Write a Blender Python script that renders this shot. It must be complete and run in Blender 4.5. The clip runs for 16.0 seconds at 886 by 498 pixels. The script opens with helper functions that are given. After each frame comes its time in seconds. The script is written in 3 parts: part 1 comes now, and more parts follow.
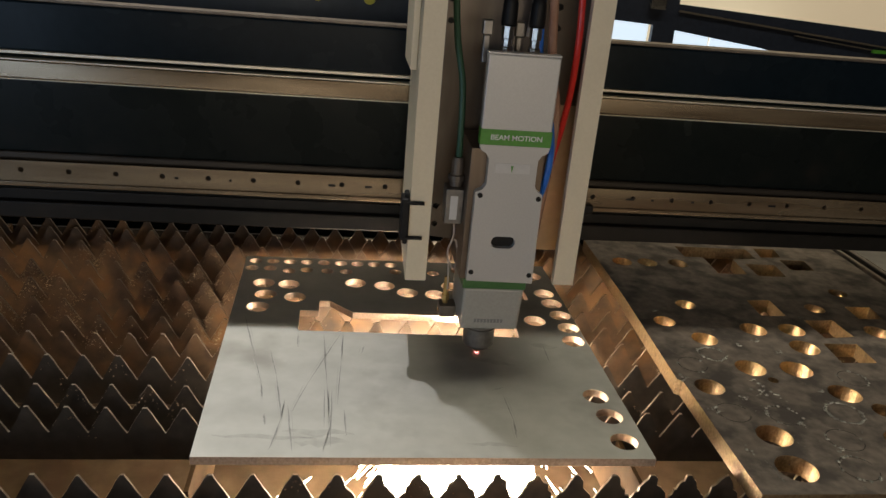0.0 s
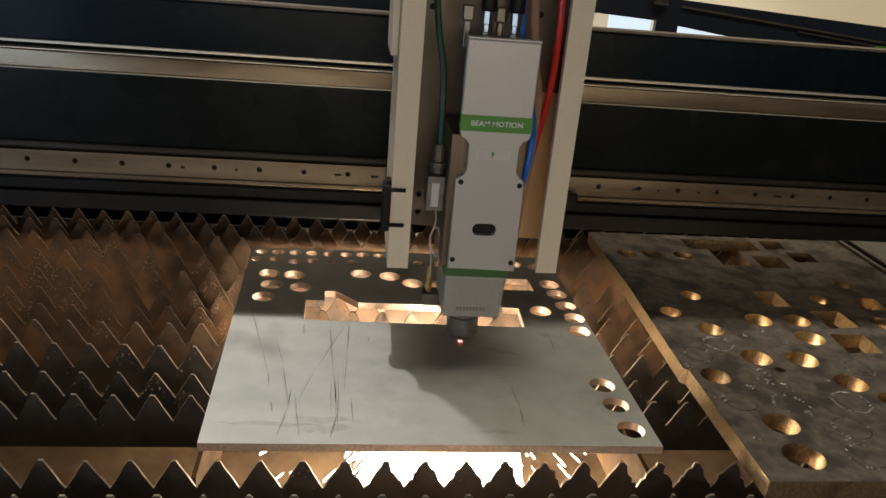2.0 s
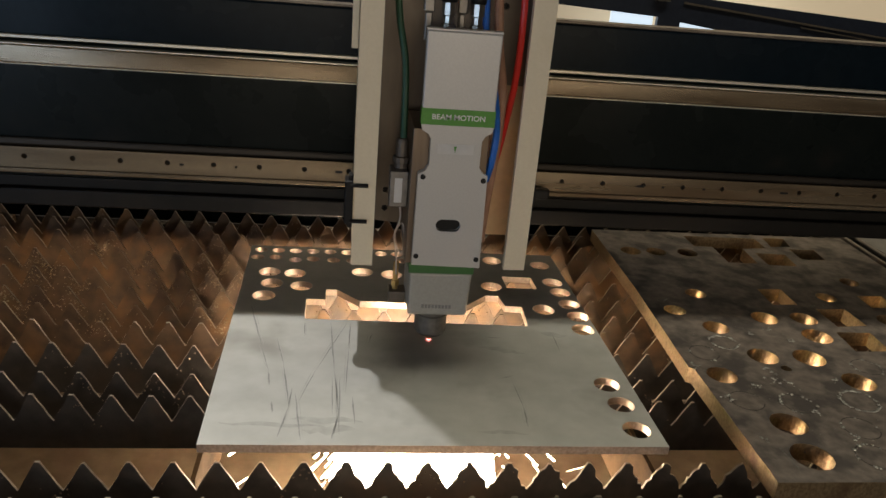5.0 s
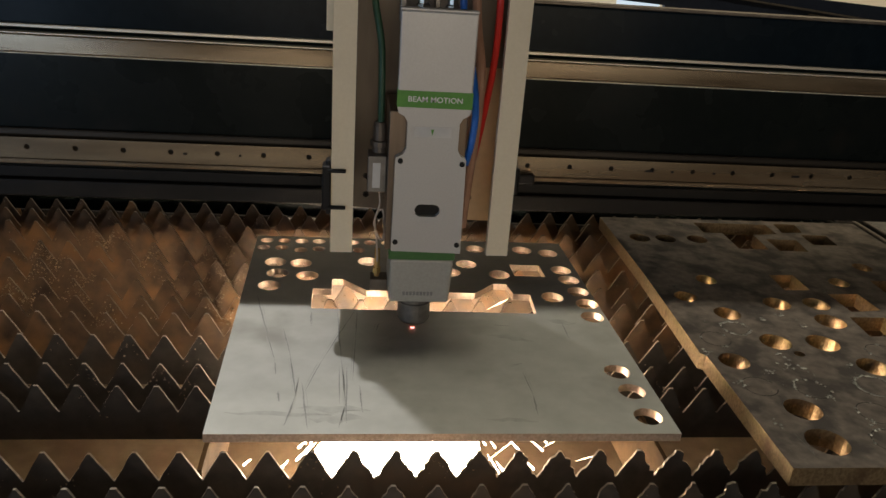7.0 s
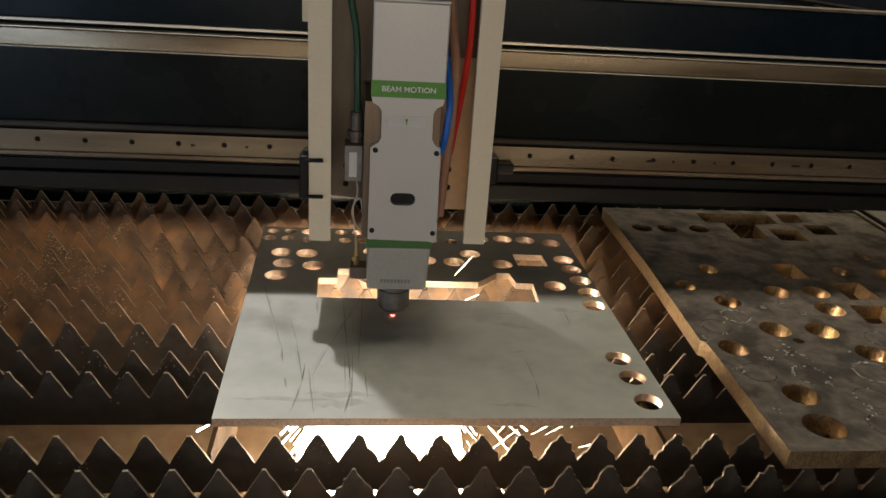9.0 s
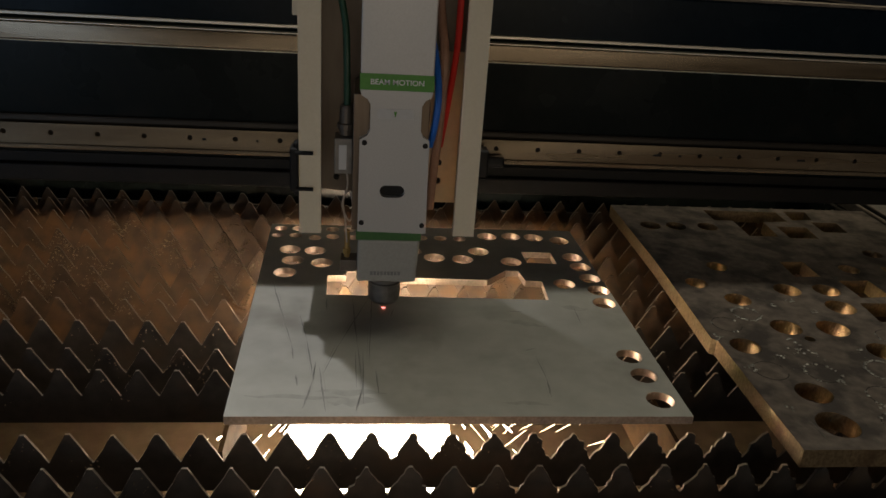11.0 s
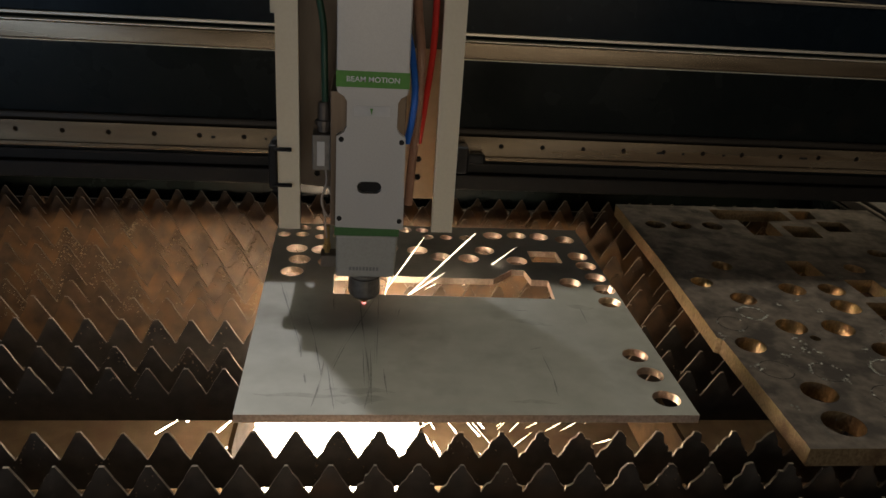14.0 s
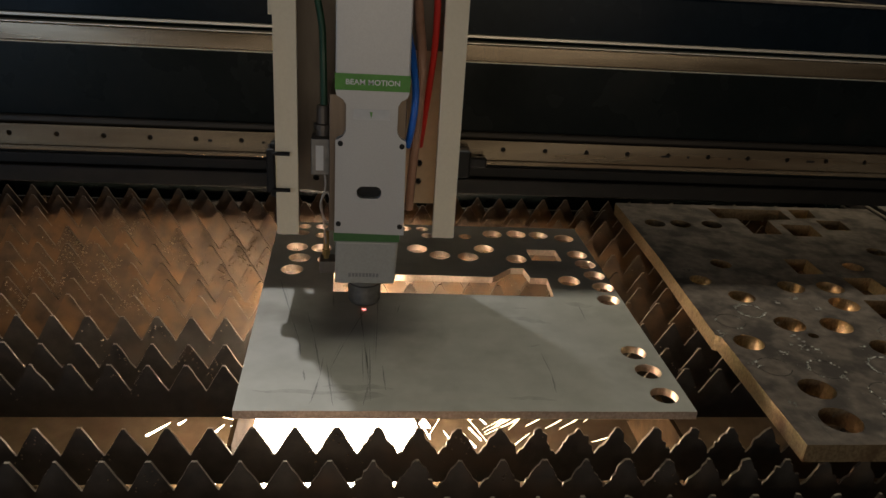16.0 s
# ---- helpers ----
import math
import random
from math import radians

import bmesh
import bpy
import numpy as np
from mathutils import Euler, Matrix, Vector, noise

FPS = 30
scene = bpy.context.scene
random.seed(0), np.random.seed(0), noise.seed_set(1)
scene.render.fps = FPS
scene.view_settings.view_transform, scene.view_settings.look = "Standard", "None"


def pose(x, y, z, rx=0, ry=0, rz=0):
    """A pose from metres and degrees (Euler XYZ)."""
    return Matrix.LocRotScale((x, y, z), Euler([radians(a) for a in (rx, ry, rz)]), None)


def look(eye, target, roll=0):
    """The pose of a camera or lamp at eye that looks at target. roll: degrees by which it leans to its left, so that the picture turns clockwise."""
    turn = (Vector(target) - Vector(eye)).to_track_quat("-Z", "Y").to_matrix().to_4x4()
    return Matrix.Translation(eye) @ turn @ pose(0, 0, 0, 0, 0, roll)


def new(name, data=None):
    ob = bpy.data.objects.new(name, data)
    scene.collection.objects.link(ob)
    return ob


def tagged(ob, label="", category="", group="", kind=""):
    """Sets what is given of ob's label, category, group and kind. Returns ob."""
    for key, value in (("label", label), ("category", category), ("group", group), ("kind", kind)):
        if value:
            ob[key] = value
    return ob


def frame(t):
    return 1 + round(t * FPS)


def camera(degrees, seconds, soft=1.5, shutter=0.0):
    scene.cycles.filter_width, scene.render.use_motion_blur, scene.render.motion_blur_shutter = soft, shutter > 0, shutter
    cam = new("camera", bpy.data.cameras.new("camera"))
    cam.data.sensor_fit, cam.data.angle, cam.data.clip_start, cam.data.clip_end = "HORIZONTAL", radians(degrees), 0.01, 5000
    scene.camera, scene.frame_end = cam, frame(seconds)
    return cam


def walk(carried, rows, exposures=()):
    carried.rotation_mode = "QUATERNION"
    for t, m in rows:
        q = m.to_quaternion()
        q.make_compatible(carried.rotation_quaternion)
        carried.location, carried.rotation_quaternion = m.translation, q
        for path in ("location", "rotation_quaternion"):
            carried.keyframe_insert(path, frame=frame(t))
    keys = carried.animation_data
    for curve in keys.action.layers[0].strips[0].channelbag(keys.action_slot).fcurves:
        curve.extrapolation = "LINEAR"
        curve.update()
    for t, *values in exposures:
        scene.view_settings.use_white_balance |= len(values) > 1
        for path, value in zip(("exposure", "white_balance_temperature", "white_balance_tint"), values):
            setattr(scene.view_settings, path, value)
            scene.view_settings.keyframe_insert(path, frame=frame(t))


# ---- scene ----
cam = camera(59.0, 16.0)
PATH = [
    (0, (0.424, -0.697, 0.525), (0.679, 1.143, -0.216), 5.1),
    (0.5, (0.421, -0.697, 0.525), (0.678, 1.141, -0.219), 5.1),
    (1, (0.419, -0.701, 0.521), (0.674, 1.137, -0.224), 5.1),
    (1.5, (0.419, -0.701, 0.514), (0.671, 1.138, -0.23), 5.0),
    (2, (0.418, -0.701, 0.513), (0.67, 1.138, -0.232), 5.1),
    (2.5, (0.418, -0.704, 0.513), (0.669, 1.134, -0.234), 5.0),
    (3, (0.411, -0.705, 0.51), (0.663, 1.134, -0.235), 5.0),
    (3.5, (0.413, -0.706, 0.513), (0.663, 1.133, -0.233), 5.0),
    (4, (0.414, -0.699, 0.512), (0.665, 1.139, -0.237), 5.0),
    (6.5, (0.423, -0.684, 0.499), (0.66, 1.154, -0.255), 4.6),
    (7, (0.42, -0.681, 0.495), (0.652, 1.152, -0.27), 4.2),
    (7.5, (0.417, -0.68, 0.493), (0.642, 1.149, -0.285), 4.0),
    (8, (0.417, -0.687, 0.493), (0.639, 1.141, -0.288), 3.9),
    (8.5, (0.416, -0.692, 0.492), (0.635, 1.137, -0.285), 3.9),
    (9, (0.421, -0.698, 0.496), (0.639, 1.13, -0.285), 3.9),
    (11.5, (0.408, -0.693, 0.494), (0.623, 1.133, -0.294), 3.9),
    (12, (0.411, -0.694, 0.495), (0.625, 1.132, -0.292), 3.8),
    (12.5, (0.407, -0.691, 0.493), (0.62, 1.135, -0.295), 3.8),
    (13, (0.403, -0.693, 0.493), (0.615, 1.132, -0.297), 3.9),
    (13.5, (0.409, -0.697, 0.495), (0.618, 1.128, -0.296), 3.8),
    (14, (0.403, -0.697, 0.497), (0.613, 1.127, -0.295), 3.9),
    (14.5, (0.402, -0.697, 0.499), (0.613, 1.126, -0.295), 3.9),
    (15, (0.402, -0.698, 0.5), (0.611, 1.126, -0.292), 3.9),
    (15.5, (0.407, -0.7, 0.497), (0.614, 1.125, -0.294), 3.9),
    (16, (0.407, -0.703, 0.495), (0.611, 1.123, -0.295), 3.8),
]
walk(cam, [(t, look(eye, target, roll)) for t, eye, target, roll in PATH], [(0, 0.57), (4, 0.57), (6.5, 0.42), (8, 0.32), (9, 0.54), (9.3, 0.48), (11.3, -0.52), (11.6, -0.52), (12.5, -0.42), (13.5, -0.38), (14, -0.25), (15, -0.18), (16, -0.08)])
from mathutils import geometry

# ---------- light ----------
world = bpy.data.worlds.new("hall_air")
scene.world = world
world.use_nodes = True
world.node_tree.nodes["Background"].inputs[0].default_value = (0.55, 0.60, 0.70, 1)
world.node_tree.nodes["Background"].inputs[1].default_value = 0.02


def area_lamp(name, eye, target, size_x, size_y, power, colour):
    data = bpy.data.lights.new(name, "AREA")
    data.shape, data.size, data.size_y, data.energy, data.color = "RECTANGLE", size_x, size_y, power, colour
    ob = new(name, data)
    ob.matrix_world = look(eye, target)
    return ob


spot_data = bpy.data.lights.new("hall_lamp", "SPOT")
spot_data.energy, spot_data.color, spot_data.spot_size, spot_data.spot_blend, spot_data.shadow_soft_size = 1300, (1.0, 0.97, 0.94), radians(15.6), 0.7, 0.07
hall_lamp = new("hall_lamp", spot_data)
hall_lamp.matrix_world = look((-0.38, 1.56, 8.0), (-0.32, 0.25, 0))
# unseen overhead strip, added to fill the side the spot leaves dark
area_lamp("overhead_fill", (1.1, 0.82, 3.3), (1.1, 0.25, 0), 5.0, 0.25, 64, (1.0, 0.92, 0.70))
# unseen low fill, added for the front faces of head and covers
area_lamp("front_light", (0.9, -4.6, 0.62), (0.6, 0.3, 0.3), 3.0, 1.0, 33, (1.0, 0.84, 0.64))
area_lamp("window_light", (-1.6, -2.6, 0.5), (0.2, 0.3, 0.3), 1.2, 1.5, 11, (0.55, 0.74, 1.0))

# ---------- materials ----------


def nodes_of(name):
    m = bpy.data.materials.new(name)
    m.use_nodes = True
    t = m.node_tree
    return m, t, t.nodes["Principled BSDF"], t.nodes.new, t.links.new


def mat(name, a, b, rough=0.5, metal=0.0, scale=40.0, bump=0.1, stretch=(1, 1, 1), spots=None, spot_scale=8.0, spot_at=0.6, rough_var=0.15, spec=0.5):
    """Two-scale surface: fine grain between colours a and b, and large spots of a third colour."""
    m, t, p, node, link = nodes_of(name)
    co = node("ShaderNodeTexCoord")
    mp = node("ShaderNodeMapping")
    mp.inputs["Scale"].default_value = stretch
    link(co.outputs["Object"], mp.inputs[0])
    n1 = node("ShaderNodeTexNoise")
    n1.inputs["Scale"].default_value, n1.inputs["Detail"].default_value = scale, 6
    link(mp.outputs[0], n1.inputs["Vector"])
    r1 = node("ShaderNodeValToRGB")
    r1.color_ramp.elements[0].position, r1.color_ramp.elements[1].position = 0.3, 0.7
    r1.color_ramp.elements[0].color, r1.color_ramp.elements[1].color = (*a, 1), (*b, 1)
    link(n1.outputs[0], r1.inputs[0])
    n2 = node("ShaderNodeTexNoise")
    n2.inputs["Scale"].default_value, n2.inputs["Detail"].default_value = spot_scale, 4
    link(mp.outputs[0], n2.inputs["Vector"])
    colour = r1.outputs[0]
    if spots:
        r2 = node("ShaderNodeValToRGB")
        r2.color_ramp.elements[0].position, r2.color_ramp.elements[1].position = spot_at, min(1, spot_at + 0.15)
        r2.color_ramp.elements[0].color, r2.color_ramp.elements[1].color = (0, 0, 0, 1), (1, 1, 1, 1)
        link(n2.outputs[0], r2.inputs[0])
        mx = node("ShaderNodeMix")
        mx.data_type = "RGBA"
        link(r2.outputs[0], mx.inputs[0])
        link(colour, mx.inputs[6])
        mx.inputs[7].default_value = (*spots, 1)
        colour = mx.outputs[2]
    link(colour, p.inputs["Base Color"])
    mr = node("ShaderNodeMapRange")
    mr.inputs[3].default_value, mr.inputs[4].default_value = max(0.03, rough - rough_var), min(1, rough + rough_var)
    link(n2.outputs[0], mr.inputs[0])
    link(mr.outputs[0], p.inputs["Roughness"])
    p.inputs["Metallic"].default_value = metal
    p.inputs["Specular IOR Level"].default_value = spec
    if bump:
        bp = node("ShaderNodeBump")
        bp.inputs["Strength"].default_value, bp.inputs["Distance"].default_value = bump, 0.002
        link(n1.outputs[0], bp.inputs["Height"])
        link(bp.outputs[0], p.inputs["Normal"])
    return m


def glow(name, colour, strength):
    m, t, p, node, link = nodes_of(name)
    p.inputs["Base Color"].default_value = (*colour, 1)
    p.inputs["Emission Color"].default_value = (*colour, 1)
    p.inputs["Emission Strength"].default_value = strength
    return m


STEEL_PLATE = mat("pickled_steel_sheet", (0.40, 0.40, 0.38), (0.47, 0.47, 0.45), 0.52, 0.35, 30, 0.03, (1, 1, 1), (0.285, 0.28, 0.26), 7, 0.55)
SCRATCH = mat("scratch_marks", (0.19, 0.19, 0.19), (0.34, 0.34, 0.33), 0.6, 0.35, 160, 0)
FAINT = mat("faint_smudge", (0.33, 0.33, 0.315), (0.43, 0.43, 0.41), 0.55, 0.35, 70, 0.02)
CUT_EDGE = mat("cut_steel_edge", (0.40, 0.31, 0.25), (0.58, 0.47, 0.39), 0.4, 0.65, 300, 0.3, (1, 1, 0.8))
OLD_PLATE = mat("scaled_steel_sheet", (0.122, 0.101, 0.092), (0.250, 0.208, 0.184), 0.42, 0.4, 70, 0.35, (1, 1, 1), (0.066, 0.055, 0.053), 24, 0.47, rough_var=0.25)
OLD_EDGE = mat("rusty_cut_edge", (0.22, 0.155, 0.085), (0.40, 0.30, 0.175), 0.38, 0.7, 300, 0.3, (1, 1, 0.8), (0.12, 0.07, 0.04), 25, 0.55)
SLAT = mat("slat_steel", (0.036, 0.033, 0.030), (0.064, 0.058, 0.051), 0.46, 0.3, 60, 0.25, (1, 1, 1), (0.080, 0.058, 0.040), 11, 0.56)
SLAT_RUST = mat("rusty_slat_steel", (0.044, 0.028, 0.017), (0.105, 0.066, 0.037), 0.55, 0.25, 45, 0.35, (1, 1, 1), (0.15, 0.082, 0.034), 13, 0.52)
# bare tooth edges, paler still for the light they catch
WORN = mat("pale_tooth_edge", (0.15, 0.125, 0.10), (0.27, 0.23, 0.18), 0.45, 0.6, 120, 0.3)
SLAG = mat("slag_crust", (0.07, 0.055, 0.038), (0.30, 0.235, 0.15), 0.36, 0.6, 150, 0.6)
SPATTER = mat("pale_spatter", (0.10, 0.098, 0.092), (0.23, 0.225, 0.21), 0.4, 0.6, 200, 0.4)
TRAY = mat("tray_sheet", (0.075, 0.052, 0.031), (0.125, 0.09, 0.055), 0.55, 0.4, 30, 0.3, (1, 1, 1), (0.08, 0.05, 0.03), 10, 0.5)
BLACK = mat("black_beam_paint", (0.004, 0.0065, 0.0065), (0.007, 0.0095, 0.0092), 0.27, 0.0, 90, 0.02, (1, 1, 1), (0.012, 0.011, 0.010), 12, 0.62, spec=0.16)
# black paint; the blue is a window reflection put into the base colour
NAVY_BLACK = mat("black_paint_blue_sheen", (0.005, 0.010, 0.015), (0.008, 0.014, 0.020), 0.25, 0.0, 90, 0.02, (1, 1, 1), (0.010, 0.014, 0.018), 8, 0.6, spec=0.12)
# same blue reflection tinted into the dark cover
DULL_COVER = mat("cover_blue_sheen", (0.026, 0.040, 0.060), (0.036, 0.054, 0.078), 0.5, 0, 60, 0.05)
SHOULDER = mat("dull_brown_steel", (0.034, 0.029, 0.024), (0.062, 0.052, 0.042), 0.36, 0.5, 60, 0.05, (0.1, 1, 1))
LOWBAR = mat("dull_dark_bar", (0.006, 0.0055, 0.005), (0.011, 0.0095, 0.008), 0.45, 0.1, 60, 0.05, spec=0.3)
SCALED = mat("heat_scaled_bar", (0.030, 0.018, 0.009), (0.046, 0.028, 0.014), 0.9, 0.0, 60, 0.2, (1, 1, 1), (0.02, 0.012, 0.007), 14, 0.5, spec=0.03)
# contrasty streaks along x put the rail's reflections into its colour
RAIL = mat("ground_rail_steel", (0.20, 0.148, 0.098), (0.60, 0.48, 0.34), 0.26, 0.85, 34, 0.03, (0.10, 1, 1), (0.20, 0.138, 0.085), 16, 0.48, rough_var=0.2)
# pale colour that stands in for highlights on the rail's bevels
BRIGHT = mat("rail_edge_highlight", (0.74, 0.67, 0.55), (0.86, 0.79, 0.66), 0.32, 0.5, 50, 0.02, (0.1, 1, 1), (0.5, 0.42, 0.32), 12, 0.55)
CREAM = mat("cream_powder_coat", (0.76, 0.66, 0.49), (0.80, 0.70, 0.53), 0.5, 0.0, 300, 0.05, (1, 1, 1), (0.70, 0.60, 0.44), 6, 0.6)
ALU = mat("silver_anodised_body", (0.50, 0.49, 0.48), (0.54, 0.53, 0.52), 0.42, 0.25, 500, 0.02, (1, 1, 1), (0.46, 0.45, 0.44), 9, 0.6)
# lower body: darker and more olive than the upper body
LOWER_ALU = mat("darker_lower_grey", (0.34, 0.335, 0.31), (0.38, 0.375, 0.345), 0.5, 0.2, 300, 0.03, (1, 1, 1), (0.31, 0.30, 0.28), 9, 0.6)
# the band green again, darkened for shade below the front cover
DEEP_GREEN = mat("shaded_green_band", (0.035, 0.12, 0.03), (0.045, 0.14, 0.035), 0.45, 0, 200, 0.0)
LABEL = mat("pale_label", (0.56, 0.55, 0.54), (0.6, 0.59, 0.58), 0.5, 0, 200, 0)
GREY_METAL = mat("grey_mount_plate", (0.12, 0.100, 0.084), (0.18, 0.152, 0.127), 0.45, 0.5, 60, 0.05, (1, 1, 0.2))
# bare metal; the gold it reflects is mixed into its brown
BRUSHED = mat("brushed_metal_gold_tint", (0.14, 0.105, 0.078), (0.21, 0.16, 0.12), 0.36, 0.7, 80, 0.05, (1, 1, 0.1))
GREEN = mat("green_band", (0.07, 0.26, 0.03), (0.085, 0.30, 0.035), 0.45, 0, 200, 0.0)
WHITE = mat("white_print", (0.75, 0.76, 0.74), (0.8, 0.8, 0.78), 0.5, 0, 100, 0)
GREY_PRINT = mat("grey_print", (0.18, 0.18, 0.18), (0.22, 0.22, 0.22), 0.5, 0, 100, 0)
DARK = mat("black_plastic", (0.006, 0.006, 0.007), (0.011, 0.011, 0.012), 0.5, 0, 120, 0.05, spec=0.25)
CHROME = mat("nozzle_chrome", (0.45, 0.42, 0.38), (0.58, 0.54, 0.48), 0.25, 1.0, 120, 0.03)
STEEL_FIT = mat("satin_fitting", (0.17, 0.16, 0.15), (0.24, 0.225, 0.21), 0.4, 0.7, 120, 0.03)
BRASS = mat("brass", (0.50, 0.34, 0.12), (0.62, 0.44, 0.18), 0.35, 0.9, 120, 0.03)
RED = mat("red_hose", (0.55, 0.02, 0.015), (0.62, 0.03, 0.02), 0.4, 0, 90, 0.02)
BLUE = mat("blue_hose", (0.01, 0.12, 0.60), (0.02, 0.16, 0.68), 0.35, 0, 90, 0.02)
# tan that carries the jet's orange light inside the right cover
TAN = mat("jet_light_tan", (0.68, 0.50, 0.32), (0.75, 0.56, 0.37), 0.5, 0, 90, 0.05)
PINK_HOSE = mat("pink_brown_hose", (0.36, 0.20, 0.14), (0.44, 0.26, 0.19), 0.45, 0, 90, 0.02)
GREEN_CABLE = mat("dark_green_cable", (0.012, 0.06, 0.03), (0.02, 0.08, 0.04), 0.45, 0, 90, 0.02)
CLEAR = mat("pale_wire", (0.42, 0.36, 0.32), (0.5, 0.44, 0.38), 0.4, 0, 90, 0.02)
YELLOW = mat("yellow_cap", (0.55, 0.5, 0.03), (0.65, 0.58, 0.05), 0.4, 0, 90, 0.02)
# the wall is no lamp; its own glow stands in for light on it
WALL = glow("glowing_cream_wall", (0.62, 0.50, 0.34), 0.36)
HALL = mat("hall_wall", (0.055, 0.055, 0.06), (0.075, 0.075, 0.08), 0.8, 0, 4, 0.05)
NAVY = mat("dark_blue_frame", (0.012, 0.016, 0.03), (0.02, 0.026, 0.045), 0.4, 0, 40, 0.03)
CONCRETE = mat("concrete", (0.16, 0.155, 0.15), (0.22, 0.215, 0.2), 0.8, 0, 12, 0.2)
PANE = glow("daylit_pane", (0.74, 0.88, 1.0), 0.65)
HOT = glow("jet_foot_glow", (1.0, 0.76, 0.51), 62.0)
HOT_SPRAY = glow("molten_jet", (1.0, 0.80, 0.60), 32.0)
ROOT = glow("jet_root", (1.0, 0.75, 0.50), 420.0)
SPARK = glow("spark_glow", (1.0, 0.80, 0.55), 9.0)
PINK = glow("kerf_glow", (1.0, 0.30, 0.28), 2.6)

# ---------- mesh helpers ----------


def part(name, bm, material, parent=None, label="", mats=None, smooth=False):
    me = bpy.data.meshes.new(name)
    bmesh.ops.recalc_face_normals(bm, faces=bm.faces)
    bm.to_mesh(me)
    bm.free()
    for m in (mats or [material]):
        me.materials.append(m)
    if smooth:
        for f in me.polygons:
            f.use_smooth = True
    ob = new(name, me)
    if parent:
        ob.parent = parent
    if label:
        ob["label"] = label
    return ob


def box(bm, x0, x1, y0, y1, z0, z1, bev=0.0):
    m = Matrix.Translation(((x0 + x1) / 2, (y0 + y1) / 2, (z0 + z1) / 2)) @ Matrix.Diagonal((x1 - x0, y1 - y0, z1 - z0, 1))
    vs = bmesh.ops.create_cube(bm, size=1, matrix=m)["verts"]
    if bev:
        es = list({e for v in vs for e in v.link_edges})
        bmesh.ops.bevel(bm, geom=es, offset=bev, segments=2, affect="EDGES", profile=0.5)
    return bm


def boxes(*rows, bev=0.0):
    bm = bmesh.new()
    for r in rows:
        box(bm, *r, bev=bev)
    return bm


def cyl(bm, p, q, r0, r1=None, seg=20):
    p, q = Vector(p), Vector(q)
    d = q - p
    m = Matrix.Translation((p + q) / 2) @ d.to_track_quat("Z", "Y").to_matrix().to_4x4()
    bmesh.ops.create_cone(bm, cap_ends=True, segments=seg, radius1=r0, radius2=r0 if r1 is None else r1, depth=d.length, matrix=m)
    return bm


def lathe(rows, seg=28):
    """Turned piece round z from rows of (radius, z)."""
    bm = bmesh.new()
    rings = [[bm.verts.new((r * math.cos(2 * math.pi * i / seg), r * math.sin(2 * math.pi * i / seg), z)) for i in range(seg)] for r, z in rows]
    for a, b in zip(rings, rings[1:]):
        for i in range(seg):
            bm.faces.new((a[i], a[(i + 1) % seg], b[(i + 1) % seg], b[i]))
    bm.faces.new(rings[0])
    bm.faces.new(rings[-1])
    return bm


def tube(bm, pts, r, seg=10):
    """A hose along a smooth line through pts."""
    P = [Vector(p) for p in pts]
    line = []
    for i in range(len(P) - 1):
        a, b, c, d = P[max(0, i - 1)], P[i], P[i + 1], P[min(len(P) - 1, i + 2)]
        for k in range(8):
            u = k / 8
            line.append(0.5 * ((2 * b) + (c - a) * u + (2 * a - 5 * b + 4 * c - d) * u * u + (3 * b - a - 3 * c + d) * u ** 3))
    line.append(P[-1])
    rings = []
    for i, p in enumerate(line):
        d = (line[min(i + 1, len(line) - 1)] - line[max(i - 1, 0)]).normalized()
        u = d.orthogonal().normalized() if not rings else (side - side.dot(d) * d).normalized()
        side = u
        v = d.cross(u)
        rings.append([bm.verts.new(p + r * (math.cos(6.2832 * k / seg) * u + math.sin(6.2832 * k / seg) * v)) for k in range(seg)])
    for a, b in zip(rings, rings[1:]):
        for k in range(seg):
            bm.faces.new((a[k], a[(k + 1) % seg], b[(k + 1) % seg], b[k]))
    bm.faces.new(rings[0])
    bm.faces.new(rings[-1])
    return bm


def circle(x, y, r, seg=32, wobble=0.0):
    return [(x + r * (1 + wobble * random.uniform(-1, 1)) * math.cos(2 * math.pi * i / seg), y + r * (1 + wobble * random.uniform(-1, 1)) * math.sin(2 * math.pi * i / seg)) for i in range(seg)]


